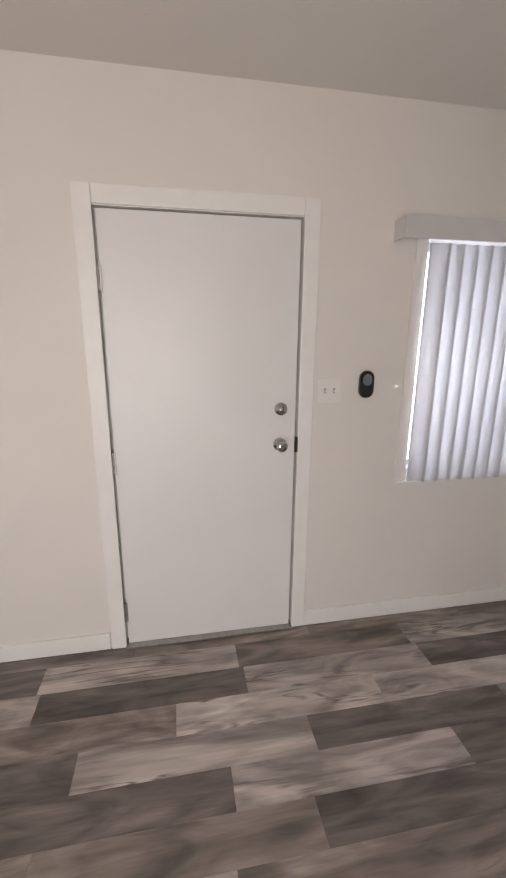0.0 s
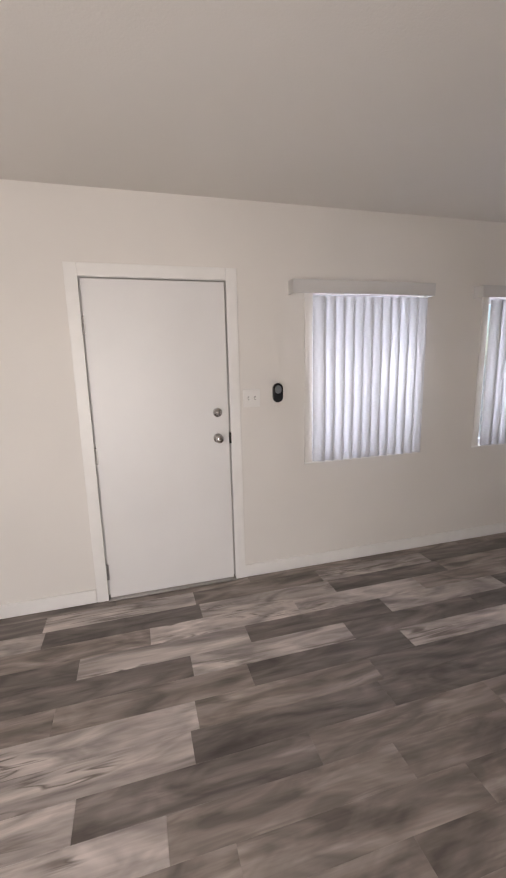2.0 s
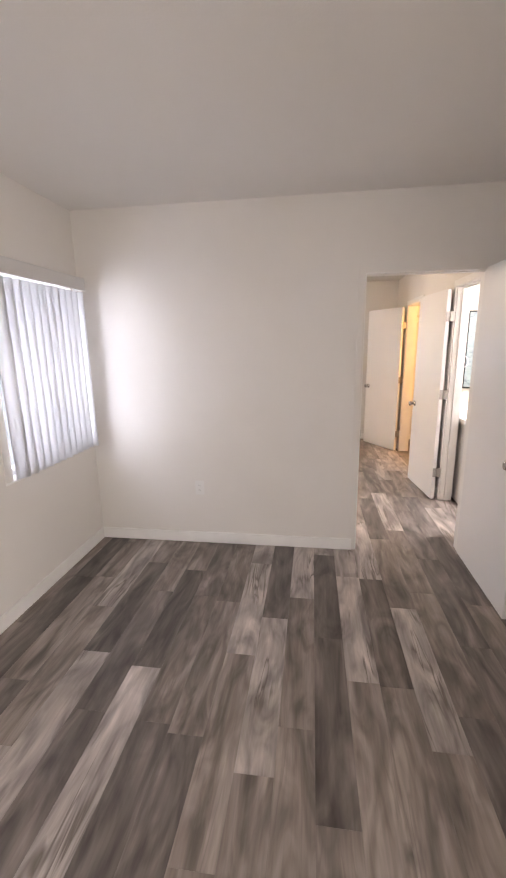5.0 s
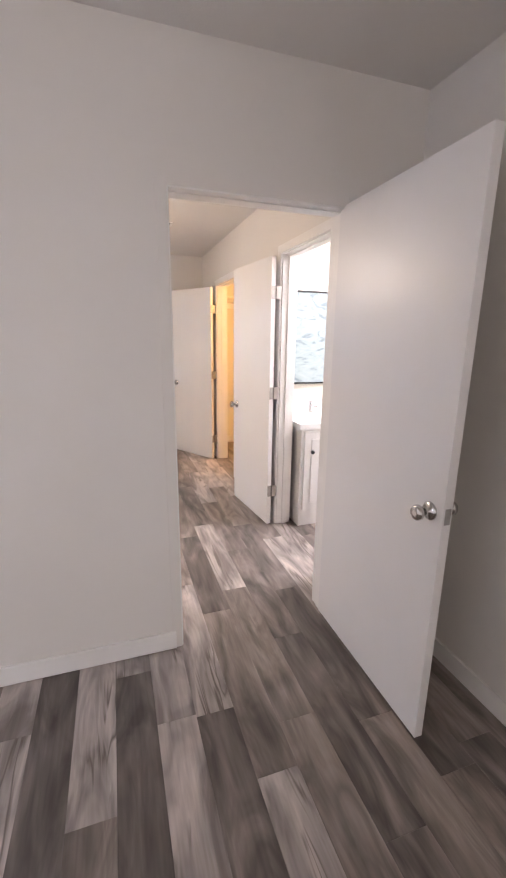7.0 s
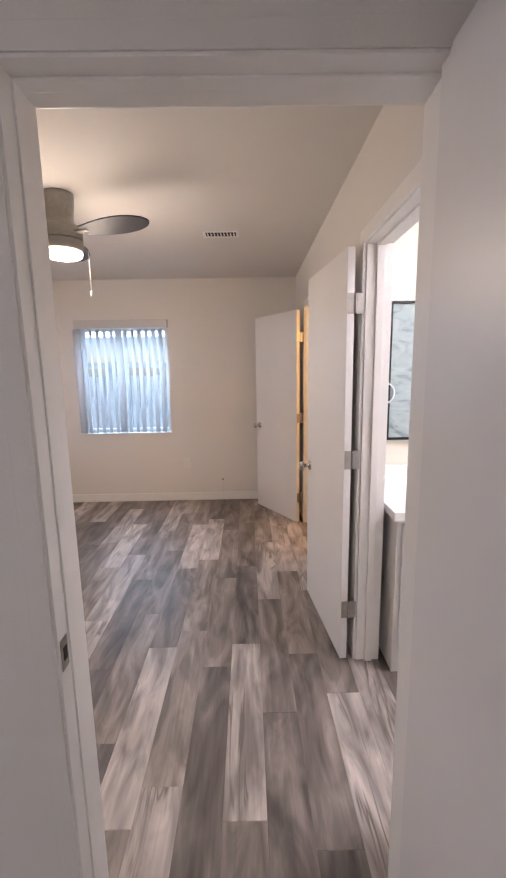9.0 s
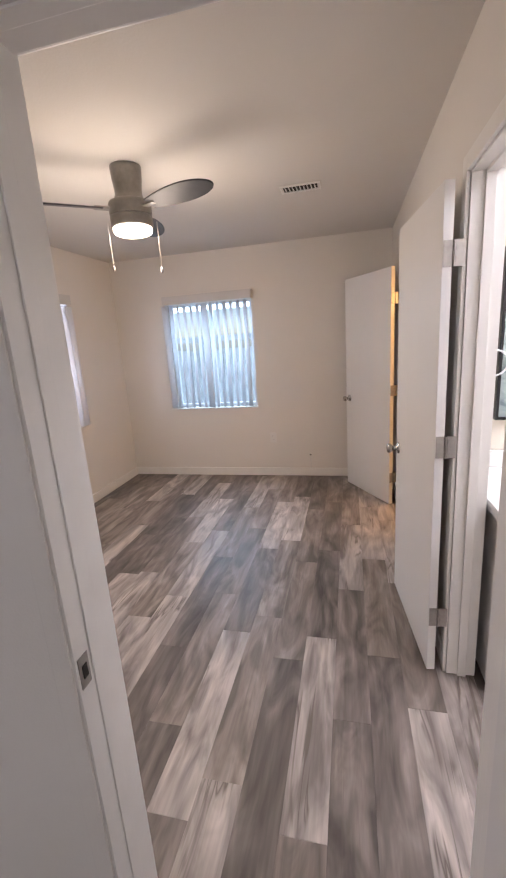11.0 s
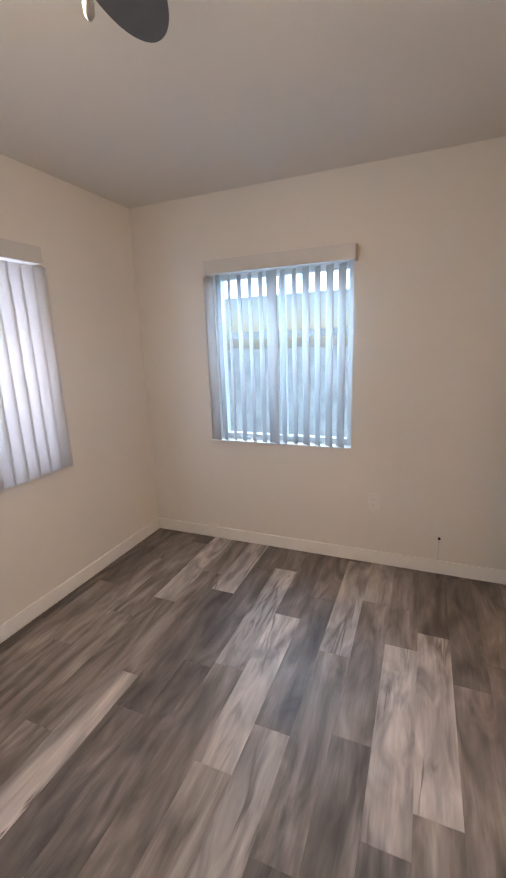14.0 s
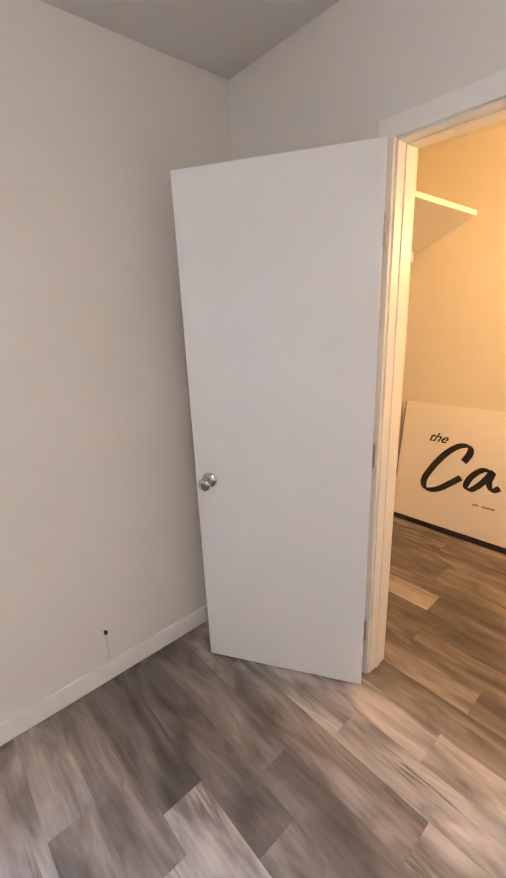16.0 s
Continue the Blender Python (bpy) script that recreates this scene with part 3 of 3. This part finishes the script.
for k in range(3):
    ang = 250 + 120 * k
    R = T @ pose(0, 0, 2.27, 0, 0, ang)
    part("blade_arm", boxes(((0.10, -0.022, -0.006), (0.19, 0.022, 0.006)), bevel=0.003, m=R), FAN, fan)
    edge = [(0.15 + 0.42 * u, (0.042 + 0.034 * math.sin(math.pi * min(1.0, u * 0.9))) * (1 - u ** 9) ** 0.5) for u in [1 - (1 - n / 22) ** 1.8 for n in range(23)]]
    outline = [(x, -w) for x, w in edge] + [(x, 0.92 * w) for x, w in edge[-2::-1]]
    part("blade", prism(outline, -0.004, 0.004, R @ pose(0, 0, 0, -14), 0.0015), BLADE, fan, "dark grey fan blade")
for cx, cy, z in ((5.169, -1.354, 1.985), (5.269, -1.593, 1.965)):
    bm = lathe([(0.0016, z), (0.0016, 2.2)], pose(cx, cy, 0), 8)
    ch = part("pull_chain", bm, BRASS, fan, "thin pull chain")
    part("chain_fob", lathe([(0.002, -0.03), (0.0065, -0.024), (0.0075, -0.012), (0.004, 0.0), (0.002, 0.004)], pose(cx, cy, z), 12), NICKEL, ch)

vent = thing("ceiling_vent", (5.96, -2.31, H2), "white metal air vent set in the ceiling", "air vent")
part("frame", boxes(((5.895, -2.44, H2 - 0.008), (5.915, -2.18, H2 - 0.001)), ((6.01, -2.44, H2 - 0.008), (6.03, -2.18, H2 - 0.001)),
     ((5.915, -2.44, H2 - 0.008), (6.01, -2.42, H2 - 0.001)), ((5.915, -2.2, H2 - 0.008), (6.01, -2.18, H2 - 0.001)), bevel=0.002), TRIM, vent)
# flat dark sheet takes the place of the duct's shaded depth
part("backing", boxes(((5.915, -2.42, H2 - 0.003), (6.01, -2.2, H2 - 0.001))), SLOT, vent, "dark sheet behind the slats for duct shade")
for i in range(9):
    y = -2.405 + i * 0.0235
    part("slat", boxes(((5.917, -0.009, -0.0008), (6.008, 0.009, 0.0008)), m=pose(0, y, H2 - 0.011, 50)), TRIM, vent)

cab = thing("cable_stub", (X_E, -2.172, 0.25), "dark coax cable stub hanging from the bedroom wall", "cable")
part("wall_plug", lathe([(0.006, 0), (0.009, 0.012), (0.004, 0.02)], pose(X_E, -2.172, 0.25, 0, -90), 12), SLOT, cab)
part("cable", boxes(((X_E - 0.007, -2.1745, 0.096), (X_E - 0.001, -2.1695, 0.243)), bevel=0.0015), VALANCE, cab, "thin grey painted cable")

# ---------------------------------------------------------------- closet
SH = 1.93
sh = thing("closet_shelf", (7.1, -3.6, SH), "white painted closet shelf on the wall", "shelf")
part("board", prism([(6.68, -3.145), (7.413, -3.145), (7.413, -4.595), (7.33, -4.595), (6.68, -3.77)], SH, SH + 0.02, None, 0.003), TRIM, sh)
part("cleat", boxes(((7.398, -4.59, SH - 0.07), (7.415, -3.145, SH - 0.001))), TRIM, sh, "white wall cleat")

SG = pose(7.35, -4.43, 0.006, 0, 0, 182) @ pose(0, 0, 0, -9)
sign = new("sign_board")
sign.matrix_basis = SG
tagged(sign, "white sign board with black script leaning in the closet", "sign")
part("board", boxes(((0, -0.012, 0), (1.3, 0.012, 0.90)), bevel=0.002, m=SG), SIGNW, sign)
part("bottom_edge", boxes(((-0.004, -0.016, 0.0), (1.304, 0.0165, 0.035)), m=SG), INK, sign, "black bottom rail")
part("side_edge", boxes(((-0.0035, -0.013, 0.036), (-0.001, 0.0135, 0.90)), m=SG), INK, sign, "black side edge")


def lettering(text, size, m, bold):
    cu = bpy.data.curves.new("lettering", "FONT")
    cu.body, cu.size, cu.shear, cu.extrude, cu.offset = text, size, 0.45, 0.0012, bold
    tmp = new("lettering", cu)
    me = bpy.data.meshes.new_from_object(tmp.evaluated_get(bpy.context.evaluated_depsgraph_get()))
    bpy.data.objects.remove(tmp)
    me.transform(m)
    me.materials.append(INK)
    return me


FACE = SG @ pose(0, -0.0135, 0, 90)
part("lettering", lettering("the", 0.09, FACE @ pose(0.2, 0.64, 0) @ Matrix.Diagonal((1.1, 1, 1, 1)), 0.001), INK, sign, "small black script word")
C_STROKE = [(0.399, 0.534), (0.438, 0.612), (0.424, 0.656), (0.366, 0.65), (0.295, 0.593), (0.219, 0.487), (0.161, 0.363), (0.183, 0.297), (0.264, 0.314), (0.35, 0.384), (0.435, 0.461)]
A_STROKE = [(0.593, 0.518), (0.531, 0.518), (0.469, 0.455), (0.446, 0.383), (0.485, 0.371), (0.543, 0.433), (0.593, 0.518), (0.582, 0.447), (0.61, 0.399), (0.671, 0.443)]


def brush(strokes, wide):
    """Flat pen strokes along smooth curves, thick and thin by the pen's slant."""
    bm = bmesh.new()
    for pts in strokes:
        q = [Vector(p) for p in pts]
        q = [2 * q[0] - q[1]] + q + [2 * q[-1] - q[-2]]
        line = []
        for k in range(1, len(q) - 2):
            for n in range(6):
                u = n / 6
                line.append(0.5 * (2 * q[k] + (q[k + 1] - q[k - 1]) * u + (2 * q[k - 1] - 5 * q[k] + 4 * q[k + 1] - q[k + 2]) * u * u
                                   + (3 * q[k] - q[k - 1] - 3 * q[k + 1] + q[k + 2]) * u ** 3))
        rails = []
        for k in range(1, len(line) - 1):
            d = (line[k + 1] - line[k - 1]).normalized()
            w = wide * (0.35 + 0.65 * abs(d.y * 0.8 + d.x * 0.3)) / 2
            rails.append([bm.verts.new((line[k].x + e * d.y * w, line[k].y - e * d.x * w, h)) for e, h in ((1, 0), (-1, 0), (-1, 0.0012), (1, 0.0012))])
        for p, r in zip(rails, rails[1:]):
            for k in range(4):
                bm.faces.new((p[k], p[(k + 1) % 4], r[(k + 1) % 4], r[k]))
        bm.faces.new(rails[0])
        bm.faces.new(rails[-1][::-1])
    bmesh.ops.recalc_face_normals(bm, faces=bm.faces)
    bmesh.ops.transform(bm, matrix=FACE, verts=bm.verts)
    return bm


FACE = FACE @ pose(0.055, -0.012, 0)
part("lettering", brush([C_STROKE], 0.05), INK, sign, "large black script capital C")
part("lettering", brush([A_STROKE], 0.045), INK, sign, "large black script letter a")
part("small_print", boxes(((0.56, -0.0135, 0.255), (0.6, -0.0125, 0.268)), ((0.62, -0.0135, 0.255), (0.7, -0.0125, 0.268)), m=SG), FAINT, sign, "illegible small print")

# ---------------------------------------------------------------- bathroom
van = thing("bath_vanity", (4.86, -3.55, 0), "white bathroom vanity cabinet with panelled doors", "vanity")
part("body", boxes(((4.60, -3.98, 0.0), (5.155, -3.175, 0.80)), bevel=0.003), VANITY, van)
for y0, y1 in ((-3.57, -3.20), (-3.95, -3.585)):
    d = part("door", boxes(((4.583, y0, 0.14), (4.599, y1, 0.78)), bevel=0.003), VANITY, van)
    part("panel", boxes(((4.575, y0 + 0.055, 0.2), (4.5825, y1 - 0.055, 0.72)), bevel=0.006), VANITY, d)
    ky = y1 - 0.035 if y0 < -3.6 else y0 + 0.31
    part("knob", lathe([(0.006, 0), (0.006, 0.014), (0.015, 0.018), (0.015, 0.026), (0.008, 0.03)], pose(4.583, ky, 0.62, 0, -90), 16), BLACK, d, "black round knob")
top = part("countertop", boxes(((4.57, -4.0, 0.801), (5.155, -3.15, 0.845)), bevel=0.006), BASIN, van, "white moulded countertop")
part("backsplash", boxes(((5.13, -4.0, 0.846), (5.155, -3.15, 0.93)), bevel=0.004), BASIN, van)
fc = thing("faucet", (5.02, -3.45, 0.846), "chrome basin faucet on the white countertop", "faucet")
part("body", lathe([(0.026, 0.846), (0.024, 0.855), (0.014, 0.865), (0.013, 0.93), (0.017, 0.935), (0.01, 0.95)], pose(5.02, -3.45, 0), 20), CHROME, fc)
part("spout", boxes(((4.90, -3.46, 0.905), (5.02, -3.44, 0.922)), bevel=0.006), CHROME, fc)
pic = thing("framed_painting", (5.15, -3.65, 1.09), "grey-green abstract painting in a thin dark frame", "painting")
part("canvas", boxes(((5.133, -4.02, 1.10), (5.157, -3.30, 1.85))), PAINTING, pic)
for a, b in (((5.125, -3.299, 1.085), (5.158, -3.285, 1.865)), ((5.125, -4.035, 1.085), (5.158, -4.021, 1.865)),
             ((5.125, -4.02, 1.085), (5.158, -3.30, 1.099)), ((5.125, -4.02, 1.851), (5.158, -3.30, 1.865))):
    part("frame_rail", boxes((a, b), bevel=0.002), BLACK, pic, "thin dark frame rail")



def ring_mesh(radius, wire, m, steps=28, sides=8):
    bm = bmesh.new()
    loops = []
    for i in range(steps):
        a = 2 * math.pi * i / steps
        loops.append([bm.verts.new(((radius + wire * math.cos(2 * math.pi * k / sides)) * math.cos(a), (radius + wire * math.cos(2 * math.pi * k / sides)) * math.sin(a),
                                    wire * math.sin(2 * math.pi * k / sides))) for k in range(sides)])
    for i in range(steps):
        p, q = loops[i], loops[(i + 1) % steps]
        for k in range(sides):
            bm.faces.new((p[k], p[(k + 1) % sides], q[(k + 1) % sides], q[k])).smooth = True
    bmesh.ops.recalc_face_normals(bm, faces=bm.faces)
    bmesh.ops.transform(bm, matrix=m, verts=bm.verts)
    return bm


ring = thing("towel_ring", (5.159, -3.262, 1.42), "pale metal towel ring beside the bathroom painting", "towel ring")
part("rosette", lathe([(0.022, 0), (0.022, 0.008), (0.012, 0.012), (0.009, 0.04)], pose(5.159, -3.262, 1.42, 0, -90), 20), VINYL, ring)
part("ring", ring_mesh(0.06, 0.0045, pose(5.122, -3.262, 1.358, 0, 90)), VINYL, ring, "thin pale ring")

# ---------------------------------------------------------------- outdoors
single("ground", boxes(((-60, -60, -0.25), (60, 60, -0.15))), CONCRETE, "pale concrete yard around the house", "ground", "structure")
fence = thing("yard_fence", (10.4, -1.2, -0.15), "weathered board fence tinted with blue shade beyond the bedroom window", "fence")
for i in range(34):
    y = -4.0 + i * 0.16
    part("board", boxes(((10.4, y, -0.149), (10.425, y + 0.15, 1.42 + 0.012 * math.sin(i * 2.1)))), FENCE, fence)
part("top_rail", boxes(((10.37, -4.0, 1.56), (10.44, 1.44, 1.66)), bevel=0.004), FENCE, fence)
for i in range(5):
    part("post", boxes(((10.43, -4.0 + i * 1.33, -0.149), (10.52, -3.91 + i * 1.33, 1.66)), bevel=0.004), FENCE, fence)

# ---------------------------------------------------------------- floor boards
floor = single("floor", boxes(((X_W - 0.15, -4.72, -0.1), (X_E + 0.15, 0.15, -0.004))), SUBFLOOR, "grey-brown wood-look plank floor throughout", "floor", "structure")
PW, PL, Y0 = 0.1525, 0.908, 0.067    # board width and length, width of the cut first row less its joint
# rows from the front wall: where a joint falls, and where pale boards begin, in the living room and in the bedroom
LIVING = {1: (0.25, (0.25,)), 2: (0.84, (0.84, 2.65)), 3: (1.38, (-0.46, 1.38)), 4: (0.13, (0.13,)), 5: (1.31, (1.31,)), 7: (0.07, (-0.84,)),
          8: (2.36, (-1.3, 2.36)), 9: (1.76, (-0.97, 1.76)), 10: (2.88, (2.88,))}
BEDROOM = {3: (4.76, (3.85,)), 4: (5.12, (5.12,)), 5: (6.77, (6.77,)), 7: (4.41, (4.41, 6.23)), 8: (5.77, (3.93, 5.77)), 9: (5.08, (4.16, 5.08)),
           10: (6.48, (6.48,)), 12: (5.73, (3.91, 5.73)), 13: (5.87, (5.87,)), 14: (6.48, ()), 15: (3.93, (3.93,)), 16: (4.37, (5.29,)), 18: (6.29, (5.38,))}
meshes = {}


def plank_mesh(length, mat):
    key = (round(length, 3), mat.name)
    if key not in meshes:
        bm = bmesh.new()
        top, low = [], []
        for s, z, out in ((0.0012, 0.0, top), (0.0, -0.0012, low)):
            for x, y in ((s, s), (length - s, s), (length - s, PW - s), (s, PW - s)):
                out.append(bm.verts.new((x, y, z)))
        base = [bm.verts.new((v.co.x, v.co.y, -0.0038)) for v in low]
        bm.faces.new(top)
        for p, q in ((low, top), (base, low)):
            for i in range(4):
                bm.faces.new((p[i], p[(i + 1) % 4], q[(i + 1) % 4], q[i]))
        meshes[key] = mesh_of("plank", bm, mat)
    return meshes[key]


rng = random.Random(11)
for known, x_lo, x_hi, y_lo in ((LIVING, X_W, (X_P + X_B) / 2, Y_S), (BEDROOM, (X_P + X_B) / 2, X_E, -4.60)):
    last = 0.2
    for r in range(-1, int((-y_lo - Y0) / PW) + 1):
        y = -Y0 - 0.018 - (r + 1) * PW
        through_door = 13 <= r <= 18    # rows that run on through the doorway are laid with the bedroom
        if through_door and known is LIVING:
            continue
        x_from = X_W if through_door else x_lo
        joint, pale = known.get(r, (None, ()))
        phase = joint % PL if joint is not None else (last + rng.uniform(0.28, 0.63)) % PL
        last = phase
        x = x_from - (x_from - phase) % PL
        while x < x_hi:
            a, b = max(x, x_from), min(x + PL, x_hi)
            if b - a > 0.02:
                pick = rng.random()
                rare = 0.07 if pale else 0.14
                mat = PALE if pick < rare or any(abs(x - k) < 0.2 for k in pale) else (DARK if pick > 0.62 else MID)
                ob = part("plank", plank_mesh(b - a, mat), mat, floor)
                ob.matrix_parent_inverse = Matrix.Identity(4)
                ob.matrix_basis = pose(a, y, 0)
            x += PL
